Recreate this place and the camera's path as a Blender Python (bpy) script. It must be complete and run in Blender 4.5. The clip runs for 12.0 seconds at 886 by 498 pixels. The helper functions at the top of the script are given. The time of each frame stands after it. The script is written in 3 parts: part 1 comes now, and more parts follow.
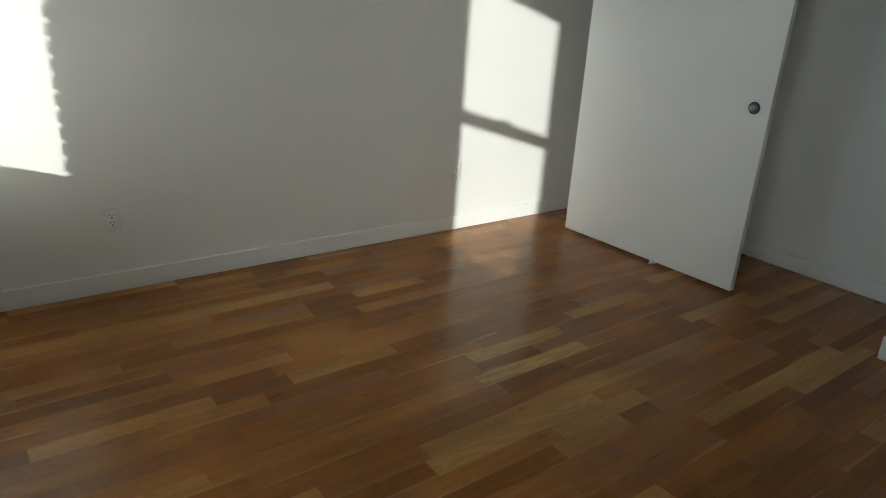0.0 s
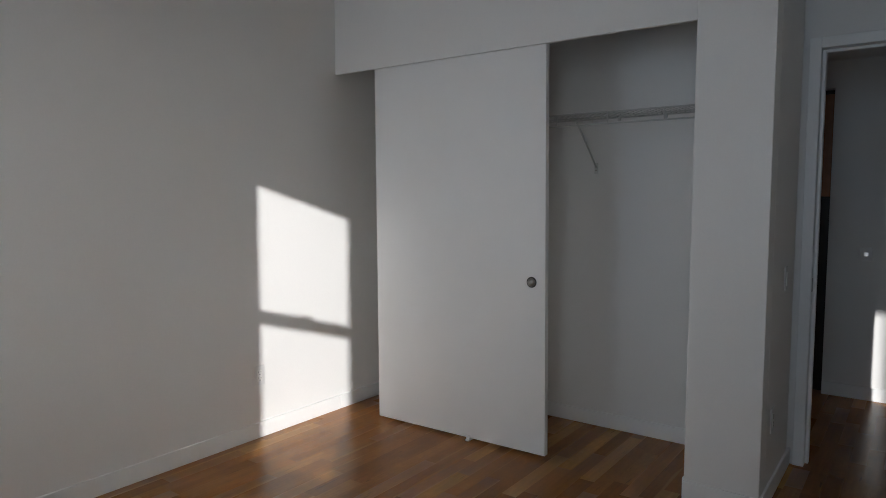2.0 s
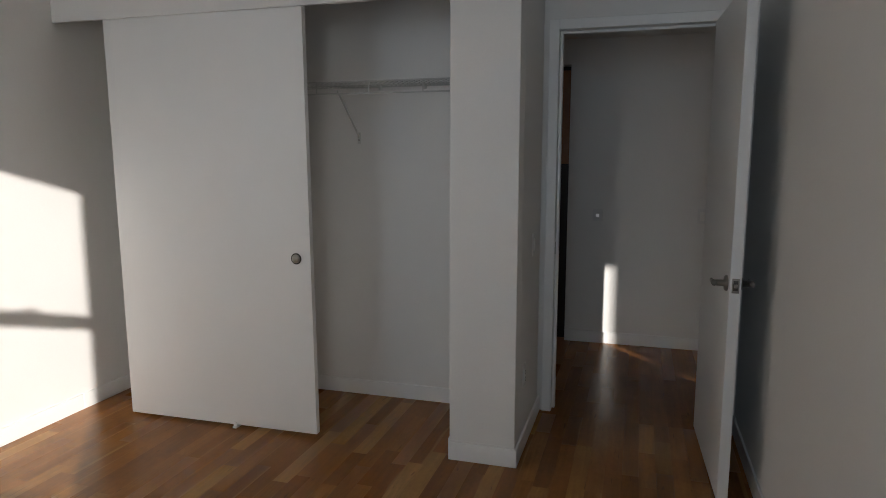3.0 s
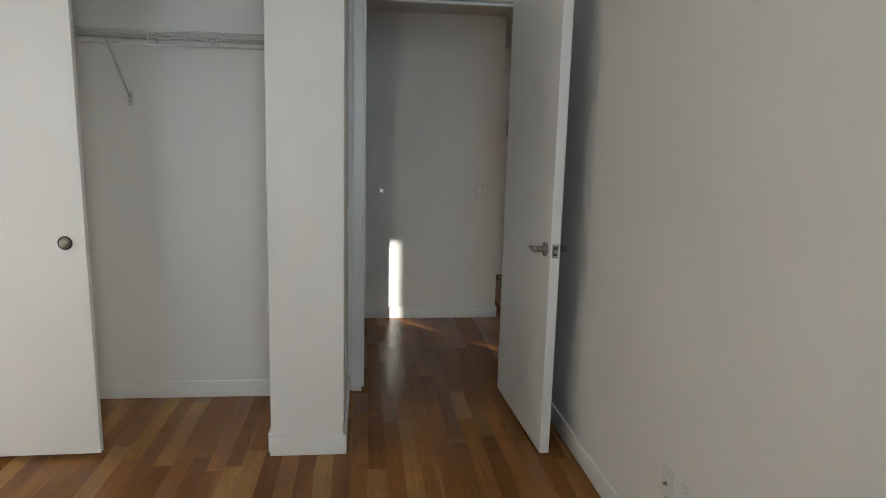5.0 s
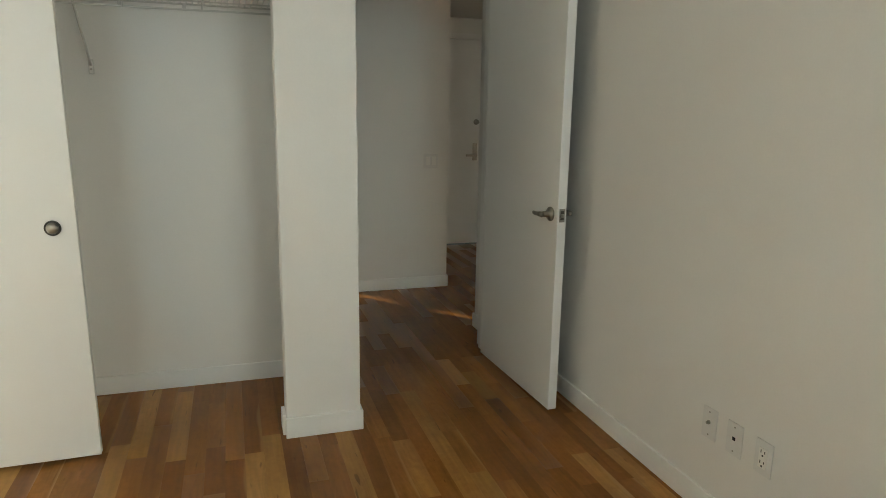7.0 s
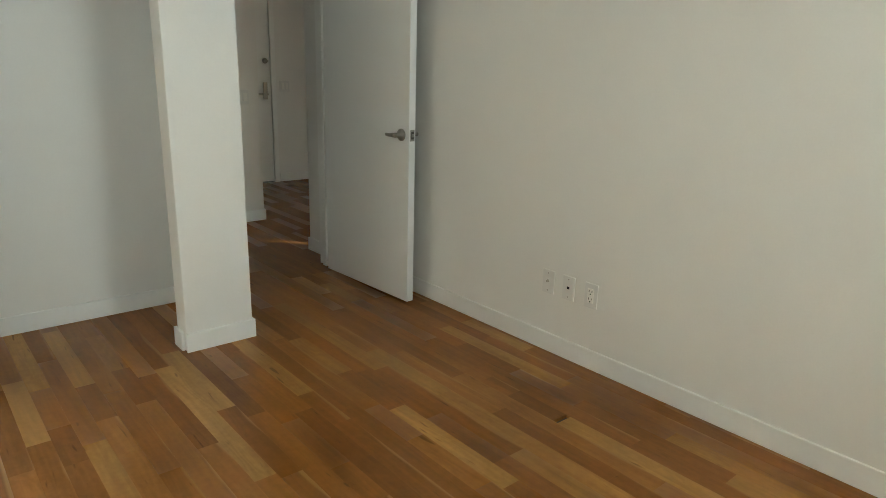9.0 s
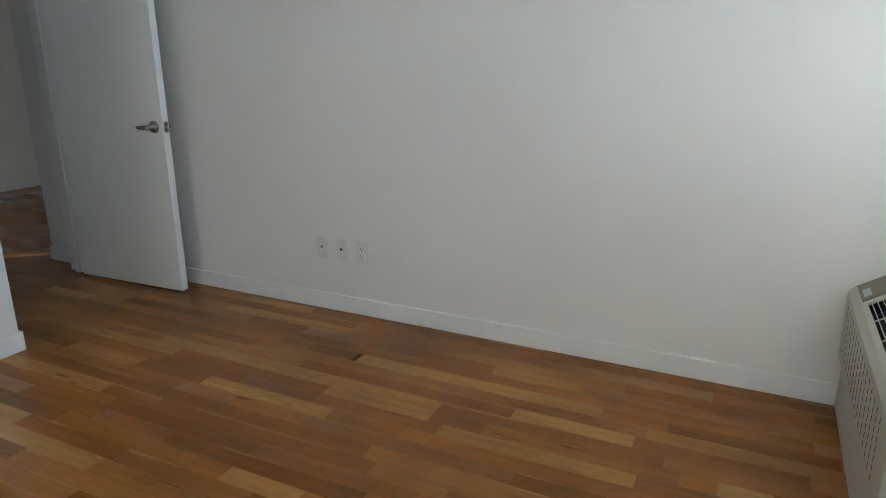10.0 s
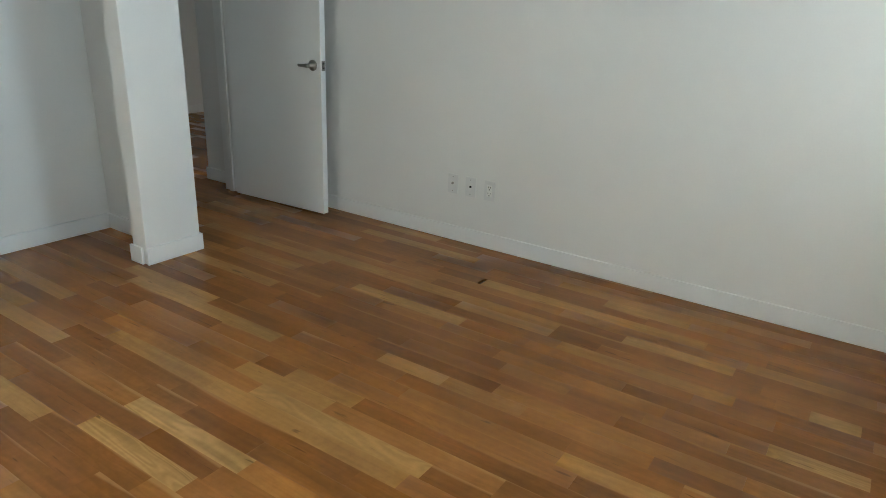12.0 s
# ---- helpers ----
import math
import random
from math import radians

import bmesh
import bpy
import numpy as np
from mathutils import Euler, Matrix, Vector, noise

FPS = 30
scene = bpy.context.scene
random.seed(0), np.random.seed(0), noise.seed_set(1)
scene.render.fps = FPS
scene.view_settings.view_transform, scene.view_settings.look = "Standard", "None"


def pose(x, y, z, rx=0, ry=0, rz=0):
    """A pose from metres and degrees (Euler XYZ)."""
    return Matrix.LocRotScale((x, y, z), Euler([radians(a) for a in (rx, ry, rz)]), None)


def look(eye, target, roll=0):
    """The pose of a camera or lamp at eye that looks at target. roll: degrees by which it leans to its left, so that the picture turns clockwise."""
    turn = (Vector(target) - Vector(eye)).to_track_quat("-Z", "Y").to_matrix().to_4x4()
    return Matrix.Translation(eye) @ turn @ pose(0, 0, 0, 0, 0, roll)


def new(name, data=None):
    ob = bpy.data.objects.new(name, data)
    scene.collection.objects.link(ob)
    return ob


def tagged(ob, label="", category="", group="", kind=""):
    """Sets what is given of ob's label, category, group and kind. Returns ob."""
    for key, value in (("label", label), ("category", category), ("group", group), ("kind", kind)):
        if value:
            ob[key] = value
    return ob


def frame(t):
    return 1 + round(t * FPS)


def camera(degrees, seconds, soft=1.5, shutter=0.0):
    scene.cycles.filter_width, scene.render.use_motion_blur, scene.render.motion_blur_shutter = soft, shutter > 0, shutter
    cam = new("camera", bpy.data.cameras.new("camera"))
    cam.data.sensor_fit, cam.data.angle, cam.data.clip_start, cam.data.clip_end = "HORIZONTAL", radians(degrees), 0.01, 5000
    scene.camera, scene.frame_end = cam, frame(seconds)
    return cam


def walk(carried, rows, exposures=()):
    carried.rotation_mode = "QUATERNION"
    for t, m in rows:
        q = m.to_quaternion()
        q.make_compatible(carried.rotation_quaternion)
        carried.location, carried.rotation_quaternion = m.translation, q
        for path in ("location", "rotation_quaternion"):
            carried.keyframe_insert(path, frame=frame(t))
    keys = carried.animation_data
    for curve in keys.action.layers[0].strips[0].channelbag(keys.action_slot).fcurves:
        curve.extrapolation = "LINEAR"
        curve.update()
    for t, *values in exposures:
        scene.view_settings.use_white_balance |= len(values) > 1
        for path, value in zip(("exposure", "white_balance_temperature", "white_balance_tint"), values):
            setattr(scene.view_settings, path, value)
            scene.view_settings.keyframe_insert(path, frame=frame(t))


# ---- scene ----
cam = camera(67.9, 12.0, 0.95)
PATH = [
    (0, (0.287, -0.046, 1.335), (1.431, 1.436, 0.632), 3.7),
    (0.5, (0.315, -0.031, 1.387), (1.713, 1.288, 0.833), 1.6),
    (1, (0.338, -0.039, 1.41), (1.823, 1.245, 1.03), 0.6),
    (1.5, (0.343, -0.042, 1.396), (1.895, 1.19, 1.13), 1.1),
    (2, (0.333, -0.04, 1.402), (1.942, 1.137, 1.242), 0.0),
    (2.5, (0.339, -0.003, 1.467), (2.105, 0.924, 1.32), 0.9),
    (3, (0.45, -0.035, 1.471), (2.348, 0.531, 1.187), -0.0),
    (3.5, (0.532, -0.009, 1.398), (2.482, 0.361, 1.155), 1.1),
    (5.5, (0.585, 0.556, 1.415), (2.527, 0.245, 1.053), 1.5),
    (6, (0.683, 0.683, 1.403), (2.635, 0.434, 1.046), -0.2),
    (6.5, (0.693, 0.807, 1.391), (2.617, 0.432, 0.992), -0.4),
    (7, (0.674, 0.981, 1.388), (2.538, 0.379, 0.983), 0.9),
    (9, (0.491, 1.728, 1.314), (1.956, 0.479, 0.774), 1.6),
    (9.5, (0.424, 1.872, 1.311), (1.646, 0.396, 0.74), 1.6),
    (10, (0.378, 2.153, 1.313), (1.218, 0.428, 0.747), -0.2),
    (10.5, (0.355, 2.242, 1.336), (0.975, 0.44, 0.727), 1.3),
    (11, (0.264, 2.367, 1.297), (0.791, 0.563, 0.615), 0.9),
    (11.5, (0.331, 2.478, 1.311), (0.972, 0.721, 0.602), 0.6),
    (12, (0.392, 2.596, 1.315), (1.419, 1.026, 0.623), 2.5),
]
EXPOSURES = [(0.0, 0.02, 6050, -1), (0.5, 0.18, 5720, 2), (1.5, 0.07, 5780, 7), (2.5, -0.01, 6150, 12), (3.5, 0.59, 6450, 10),
             (5.5, 1.07, 6450, 6), (6.5, 1.07, 6750, 3), (7.0, 1.17, 7200, -1), (9.0, 1.43, 6800, -3), (9.5, 1.33, 6100, 0),
             (10.0, 1.22, 5700, 3), (10.5, 1.09, 5580, 4), (11.0, 0.99, 5660, 3), (11.5, 1.14, 5860, 3), (12.0, 1.44, 5790, -2)]
walk(cam, [(t, look(eye, target, roll)) for t, eye, target, roll in PATH], EXPOSURES)

# ---- plan, metres ----
WEST, SOUTH, NORTH, CEIL = -0.262, -0.57, 3.033, 2.66      # bedroom faces
PIER_X, PIER_S, PIER_N = 3.373, 0.484, 0.804               # closet front wall and its pier
CLOSET_BACK, CLOSET_S, HEAD_Z = 4.075, 0.589, 2.173
DOOR_X, DOOR_X2 = 4.124, 4.262                             # wall of the room door
JAMB_N, JAMB_S, DOOR_Z = 0.411, -0.412, 2.134
HALL_X, HALL_N, HALL_S, HALL_CEIL = 5.64, 0.498, -0.653, 2.33
ENTRY_X = 7.25
LIV_S, LIV_N = -5.7, -0.665
SASH_X, OUT_X = -0.56, -0.80
SILL_Z, LINTEL_Z = 0.82, 2.55
WINDOWS = [(-0.491, 0.566), (1.82, 2.877), (-5.17, -4.113)]   # y from, to
SUN_DX, SUN_DY, SUN_DZ = 1.0, 0.82, -0.296                 # way of the sunlight

# ---- light ----
world = bpy.data.worlds.new("sky")
scene.world = world
world.use_nodes = True
wn = world.node_tree
sky = wn.nodes.new("ShaderNodeTexSky")
sky.sky_type, sky.sun_disc = "NISHITA", False
sky.sun_elevation = math.atan2(-SUN_DZ, math.hypot(SUN_DX, SUN_DY))
sky.sun_rotation = math.atan2(-SUN_DX, -SUN_DY)
wn.links.new(sky.outputs[0], wn.nodes["Background"].inputs[0])
wn.nodes["Background"].inputs[1].default_value = 0.05

sun = new("sun", bpy.data.lights.new("sun", "SUN"))
sun.data.energy, sun.data.angle, sun.data.color = 5.0, radians(0.53), (1.0, 0.94, 0.85)
sun.matrix_world = look((-SUN_DX * 9, -SUN_DY * 9, -SUN_DZ * 9 + 1), (0, 0, 1))

for (wy0, wy1), watts in zip(WINDOWS, (1.45, 1.45, 0.5)):
    lamp = new("window_daylight", bpy.data.lights.new("window_daylight", "AREA"))
    lamp.data.shape, lamp.data.size, lamp.data.size_y = "RECTANGLE", wy1 - wy0 - 0.24, 1.42
    lamp.data.energy, lamp.data.color, lamp.data.spread = watts, (0.69, 0.845, 1.0), radians(76)
    lamp.matrix_world = look((-0.81, (wy0 + wy1) / 2, 1.74), (0.4, (wy0 + wy1) / 2, 1.70))


# ---- materials ----
def material(name, colour, rough=0.5, metal=0.0, spec=0.5):
    m = bpy.data.materials.new(name)
    m.use_nodes = True
    b = m.node_tree.nodes["Principled BSDF"]
    b.inputs["Base Color"].default_value = (*colour, 1)
    b.inputs["Roughness"].default_value = rough
    b.inputs["Metallic"].default_value = metal
    b.inputs["Specular IOR Level"].default_value = spec
    return m


def node(m, kind, **values):
    n = m.node_tree.nodes.new(kind)
    for key, value in values.items():
        n.inputs[key].default_value = value
    return n


def link(m, a, b):
    m.node_tree.links.new(a, b)


def worn(m, colour, amount=0.06, big=1.3, fine=40.0, bump=0.08, depth=0.002, rough=(0.45, 0.6)):
    """Uneven colour at two scales, uneven gloss and a fine relief."""
    b = m.node_tree.nodes["Principled BSDF"]
    geo = node(m, "ShaderNodeNewGeometry")
    n1 = node(m, "ShaderNodeTexNoise", Scale=big, Detail=4.0)
    n2 = node(m, "ShaderNodeTexNoise", Scale=fine, Detail=3.0)
    for n in (n1, n2):
        link(m, geo.outputs["Position"], n.inputs["Vector"])
    mix = node(m, "ShaderNodeMath")
    mix.operation = "ADD"
    link(m, n1.outputs["Fac"], mix.inputs[0])
    sc = node(m, "ShaderNodeMath")
    sc.operation = "MULTIPLY"
    sc.inputs[1].default_value = 0.4
    link(m, n2.outputs["Fac"], sc.inputs[0])
    link(m, sc.outputs[0], mix.inputs[1])
    ramp = node(m, "ShaderNodeValToRGB")
    ramp.color_ramp.elements[0].position, ramp.color_ramp.elements[1].position = 0.45, 0.95
    ramp.color_ramp.elements[0].color = (*[c * (1 - amount) for c in colour], 1)
    ramp.color_ramp.elements[1].color = (*[min(1, c * (1 + amount)) for c in colour], 1)
    link(m, mix.outputs[0], ramp.inputs[0])
    link(m, ramp.outputs[0], b.inputs["Base Color"])
    rr = node(m, "ShaderNodeMapRange")
    rr.inputs["To Min"].default_value, rr.inputs["To Max"].default_value = rough
    link(m, n1.outputs["Fac"], rr.inputs["Value"])
    link(m, rr.outputs[0], b.inputs["Roughness"])
    bp = node(m, "ShaderNodeBump", Strength=bump, Distance=depth)
    link(m, n2.outputs["Fac"], bp.inputs["Height"])
    link(m, bp.outputs[0], b.inputs["Normal"])
    return m


def paint(name, colour, **kw):
    return worn(material(name, colour), colour, **kw)


WALL = paint("wall_paint", (0.805, 0.795, 0.775), amount=0.03, big=0.9, fine=130.0, bump=0.25, depth=0.0012, rough=(0.55, 0.7))
CEILING = paint("ceiling_paint", (0.85, 0.845, 0.83), amount=0.02, fine=90.0, bump=0.2, rough=(0.7, 0.85))
TRIM = paint("trim_paint", (0.85, 0.85, 0.84), amount=0.03, big=3.0, fine=60.0, bump=0.05, rough=(0.3, 0.42))
DOOR = paint("door_paint", (0.81, 0.81, 0.80), amount=0.02, big=2.0, fine=220.0, bump=0.10, depth=0.0008, rough=(0.36, 0.46))
PLATE = paint("plate_plastic", (0.82, 0.81, 0.78), amount=0.02, bump=0.0, rough=(0.28, 0.36))
COVER = paint("painted_cover_plate", (0.74, 0.735, 0.725), amount=0.03, big=30.0, bump=0.0, rough=(0.4, 0.5))
LIT = material("lit_white_button", (0.85, 0.85, 0.83), 0.4)
LIT.node_tree.nodes["Principled BSDF"].inputs["Emission Color"].default_value = (1.0, 0.98, 0.95, 1)
LIT.node_tree.nodes["Principled BSDF"].inputs["Emission Strength"].default_value = 0.22
SLOT = material("dark_slot", (0.02, 0.02, 0.02), 0.6)
NICKEL = paint("satin_nickel", (0.34, 0.325, 0.30), amount=0.12, big=20.0, fine=400.0, bump=0.05, rough=(0.28, 0.4))
NICKEL.node_tree.nodes["Principled BSDF"].inputs["Metallic"].default_value = 1.0
PTAC = paint("beige_cabinet", (0.51, 0.475, 0.40), amount=0.06, big=5.0, fine=160.0, bump=0.12, depth=0.0008, rough=(0.42, 0.55))
PTAC_DARK = paint("taupe_lid", (0.235, 0.20, 0.15), amount=0.06, big=8.0, rough=(0.62, 0.75))
BLACK = paint("black_plastic", (0.018, 0.018, 0.02), amount=0.3, big=14.0, rough=(0.45, 0.6))
BLACK.node_tree.nodes["Principled BSDF"].inputs["Specular IOR Level"].default_value = 0.08
# dark grey painted for shade in gaps and slots, also for small dark fittings
GAP_CLIP_GREY = paint("gap_shade_and_clip_grey", (0.07, 0.065, 0.055), amount=0.3, big=25.0, rough=(0.7, 0.9))
WIRE = paint("white_wire_coating", (0.62, 0.62, 0.60), amount=0.03, bump=0.0, rough=(0.3, 0.4))
STICKER = paint("sticker_paper", (0.78, 0.77, 0.72), amount=0.04, big=30.0, bump=0.0, rough=(0.5, 0.6))
STICKER_GREY = paint("grey_sticker", (0.42, 0.42, 0.40), amount=0.08, big=40.0, bump=0.0, rough=(0.35, 0.5))
CHERRY = paint("cherry_cabinet_wood", (0.30, 0.125, 0.045), amount=0.25, big=4.0, fine=30.0, rough=(0.25, 0.4))
DARK_FILL = paint("near_black_fill", (0.03, 0.018, 0.012), amount=0.3, big=4.0, fine=30.0, rough=(0.3, 0.45))
RIM = paint("dark_rim", (0.07, 0.066, 0.06), amount=0.2, big=30.0, bump=0.0, rough=(0.3, 0.4))
RIM.node_tree.nodes["Principled BSDF"].inputs["Metallic"].default_value = 0.8
VINYL = paint("window_vinyl", (0.80, 0.80, 0.79), amount=0.02, rough=(0.35, 0.45))
BRICK = paint("brick_clay", (0.30, 0.13, 0.09), amount=0.3, big=9.0, fine=120.0, bump=0.6, rough=(0.8, 0.95))
MORTAR = paint("mortar_grey", (0.36, 0.34, 0.31), amount=0.15, big=12.0, bump=0.6, rough=(0.85, 0.95))
SUBFLOOR = material("joint_shadow_wood", (0.05, 0.028, 0.014), 0.8)
GLASS = material("window_glass", (1, 1, 1), 0.0)
GLASS.node_tree.nodes["Principled BSDF"].inputs["Transmission Weight"].default_value = 1.0
GLASS.node_tree.nodes["Principled BSDF"].inputs["IOR"].default_value = 1.45


def wood(name, islands):
    """Satin cherry strip flooring: tone by board, soft figure, arched grain and dark flecks along it."""
    m = material(name, (0.3, 0.14, 0.06), 0.3, spec=0.21)
    b = m.node_tree.nodes["Principled BSDF"]
    geo = node(m, "ShaderNodeNewGeometry")
    if islands:
        rnd = geo.outputs["Random Per Island"]
        narrow = node(m, "ShaderNodeMapRange")
        narrow.inputs["To Min"].default_value, narrow.inputs["To Max"].default_value = 0.42, 0.60
        link(m, rnd, narrow.inputs["Value"])
        tone_in = narrow.outputs[0]
    else:
        info = node(m, "ShaderNodeObjectInfo")
        rnd = info.outputs["Random"]
        parts_of = node(m, "ShaderNodeSeparateColor")
        link(m, info.outputs["Color"], parts_of.inputs[0])
        tone_in = parts_of.outputs[0]
    tone = node(m, "ShaderNodeValToRGB")
    cr = tone.color_ramp
    stops = [(0.0, (0.178, 0.066, 0.0142)), (0.12, (0.230, 0.090, 0.0190)), (0.5, (0.282, 0.115, 0.0250)),
             (0.76, (0.325, 0.143, 0.0340)), (0.88, (0.392, 0.198, 0.054)), (1.0, (0.455, 0.260, 0.087))]
    cr.elements[0].position, cr.elements[0].color = stops[0][0], (*stops[0][1], 1)
    cr.elements[1].position, cr.elements[1].color = stops[-1][0], (*stops[-1][1], 1)
    for p, c in stops[1:-1]:
        cr.elements.new(p).color = (*c, 1)
    link(m, tone_in, tone.inputs[0])
    shift = node(m, "ShaderNodeMath")
    shift.operation = "MULTIPLY"
    shift.inputs[1].default_value = 57.0
    link(m, rnd, shift.inputs[0])
    comb = node(m, "ShaderNodeCombineXYZ")
    for k in ("X", "Y", "Z"):
        link(m, shift.outputs[0], comb.inputs[k])
    add = node(m, "ShaderNodeVectorMath")
    add.operation = "ADD"
    link(m, geo.outputs["Position"], add.inputs[0])
    link(m, comb.outputs[0], add.inputs[1])

    def stretched(scale, detail, distort=0.0):
        mp = node(m, "ShaderNodeMapping", Scale=scale)
        link(m, add.outputs[0], mp.inputs["Vector"])
        n = node(m, "ShaderNodeTexNoise", Scale=1.0, Detail=detail, Distortion=distort)
        link(m, mp.outputs[0], n.inputs["Vector"])
        return n.outputs["Fac"]

    def shade(colour, fac, lo, hi, a, c):
        r = node(m, "ShaderNodeMapRange")
        r.inputs["From Min"].default_value, r.inputs["From Max"].default_value = lo, hi
        r.inputs["To Min"].default_value, r.inputs["To Max"].default_value = a, c
        link(m, fac, r.inputs["Value"])
        v = node(m, "ShaderNodeVectorMath")
        v.operation = "SCALE"
        link(m, colour, v.inputs[0])
        link(m, r.outputs[0], v.inputs["Scale"])
        return v.outputs[0]

    broad = stretched((1.2, 14.0, 1.0), 2.0, 0.2)
    rings = stretched((2.5, 60.0, 1.0), 3.0, 0.3)
    # arched figure: contour lines of a long soft field
    field = stretched((1.7, 10.0, 1.0), 1.5, 0.6)
    wave = node(m, "ShaderNodeMath")
    wave.operation = "MULTIPLY"
    wave.inputs[1].default_value = 60.0
    link(m, field, wave.inputs[0])
    mottle = node(m, "ShaderNodeTexNoise", Scale=38.0, Detail=4.0, Roughness=0.6)
    link(m, add.outputs[0], mottle.inputs["Vector"])
    arch = node(m, "ShaderNodeMath")
    arch.operation = "SINE"
    link(m, wave.outputs[0], arch.inputs[0])
    col = shade(tone.outputs[0], broad, 0.25, 0.75, 0.84, 1.16)
    col = shade(col, rings, 0.25, 0.75, 0.90, 1.10)
    # the light boards show their cathedral grain strongest
    strong = node(m, "ShaderNodeMapRange")
    strong.inputs["From Min"].default_value, strong.inputs["From Max"].default_value = 0.90, 1.0
    strong.inputs["To Min"].default_value, strong.inputs["To Max"].default_value = 0.22, 0.9
    link(m, tone_in, strong.inputs["Value"])
    figure = node(m, "ShaderNodeMath")
    figure.operation = "MULTIPLY"
    link(m, arch.outputs[0], figure.inputs[0])
    link(m, strong.outputs[0], figure.inputs[1])
    col = shade(col, figure.outputs[0], -1.0, 1.0, 0.80, 1.12)
    col = shade(col, mottle.outputs["Fac"], 0.3, 0.7, 0.92, 1.08)
    # tone drifting over whole areas, so that neighbouring boards run into each other
    drift = node(m, "ShaderNodeTexNoise", Scale=2.2, Detail=3.0, Distortion=0.5)
    link(m, geo.outputs["Position"], drift.inputs["Vector"])
    col = shade(col, drift.outputs["Fac"], 0.3, 0.7, 0.86, 1.14)
    fleck = stretched((7.0, 55.0, 1.0), 1.0, 0.4)
    col = shade(col, fleck, 0.72, 0.78, 1.0, 0.55)
    mineral = stretched((3.2, 32.0, 1.0), 3.0, 1.2)
    col = shade(col, mineral, 0.70, 0.80, 1.0, 0.6)
    if not islands:
        # pale sapwood along one edge of some boards
        where = node(m, "ShaderNodeTexCoord")
        split = node(m, "ShaderNodeSeparateXYZ")
        link(m, where.outputs["Object"], split.inputs[0])
        edge = stretched((1.1, 1.0, 1.0), 2.0, 0.1)
        reach = node(m, "ShaderNodeMapRange")
        reach.inputs["From Min"].default_value, reach.inputs["From Max"].default_value = 0.43, 0.70
        reach.inputs["To Min"].default_value, reach.inputs["To Max"].default_value = -0.010, 0.020
        link(m, edge, reach.inputs["Value"])
        inside = node(m, "ShaderNodeMath")
        inside.operation = "SUBTRACT"
        link(m, reach.outputs[0], inside.inputs[0])
        link(m, split.outputs["Y"], inside.inputs[1])
        soft = node(m, "ShaderNodeMapRange")
        soft.inputs["From Min"].default_value, soft.inputs["From Max"].default_value = -0.002, 0.006
        soft.inputs["To Min"].default_value, soft.inputs["To Max"].default_value = 0.0, 0.6
        link(m, inside.outputs[0], soft.inputs["Value"])
        sap = node(m, "ShaderNodeMix")
        sap.data_type = "RGBA"
        sap.inputs[7].default_value = (0.42, 0.225, 0.075, 1)
        link(m, soft.outputs[0], sap.inputs[0])
        link(m, col, sap.inputs[6])
        col = sap.outputs[2]
    link(m, col, b.inputs["Base Color"])
    rr = node(m, "ShaderNodeMapRange")
    rr.inputs["To Min"].default_value, rr.inputs["To Max"].default_value = 0.23, 0.29
    link(m, rnd, rr.inputs["Value"])
    link(m, rr.outputs[0], b.inputs["Roughness"])
    return m


PLANK = wood("strip_flooring", False)
PLANK_FAR = wood("strip_flooring_joined", True)


# ---- building helpers ----
def boxes(*list_of, bevel=0.0, segments=1):
    """A bmesh of boxes (x0, y0, z0, x1, y1, z1)."""
    bm = bmesh.new()
    for x0, y0, z0, x1, y1, z1 in list_of:
        bmesh.ops.create_cube(bm, size=1.0, matrix=Matrix.LocRotScale(
            ((x0 + x1) / 2, (y0 + y1) / 2, (z0 + z1) / 2), None, (abs(x1 - x0), abs(y1 - y0), abs(z1 - z0))))
    if bevel:
        bmesh.ops.bevel(bm, geom=bm.edges[:], offset=bevel, segments=segments, affect="EDGES", profile=0.5)
    return bm


def prism(profile, y0, y1, bevel=0.0, segments=2):
    """A bmesh: the outline (x, z) drawn out from y0 to y1."""
    bm = bmesh.new()
    a = [bm.verts.new((x, y0, z)) for x, z in profile]
    b = [bm.verts.new((x, y1, z)) for x, z in profile]
    n = len(profile)
    bm.faces.new(a)
    bm.faces.new(b[::-1])
    for i in range(n):
        bm.faces.new((a[i], b[i], b[(i + 1) % n], a[(i + 1) % n]))
    bmesh.ops.recalc_face_normals(bm, faces=bm.faces[:])
    if bevel:
        bmesh.ops.bevel(bm, geom=bm.edges[:], offset=bevel, segments=segments, affect="EDGES", profile=0.5)
    return bm


def rod(bm, a, b, r, n=8):
    """Adds a round bar from a to b to bm."""
    a, b = Vector(a), Vector(b)
    m = Matrix.Translation((a + b) / 2) @ (b - a).to_track_quat("Z", "Y").to_matrix().to_4x4()
    bmesh.ops.create_cone(bm, cap_ends=True, segments=n, radius1=r, radius2=r, depth=(b - a).length, matrix=m)
    return bm


def lathe(outline, axis="Y", n=28):
    """A bmesh turned round an axis: outline is (radius, along)."""
    bm = bmesh.new()
    rings = []
    for r, h in outline:
        ring = []
        for i in range(n):
            c, s = r * math.cos(math.tau * i / n), r * math.sin(math.tau * i / n)
            ring.append(bm.verts.new({"Y": (c, h, s), "X": (h, c, s), "Z": (c, s, h)}[axis]))
        rings.append(ring)
    for r0, r1 in zip(rings, rings[1:]):
        for i in range(n):
            bm.faces.new((r0[i], r0[(i + 1) % n], r1[(i + 1) % n], r1[i]))
    bm.faces.new(rings[0])
    bm.faces.new(rings[-1])
    bmesh.ops.recalc_face_normals(bm, faces=bm.faces[:])
    return bm


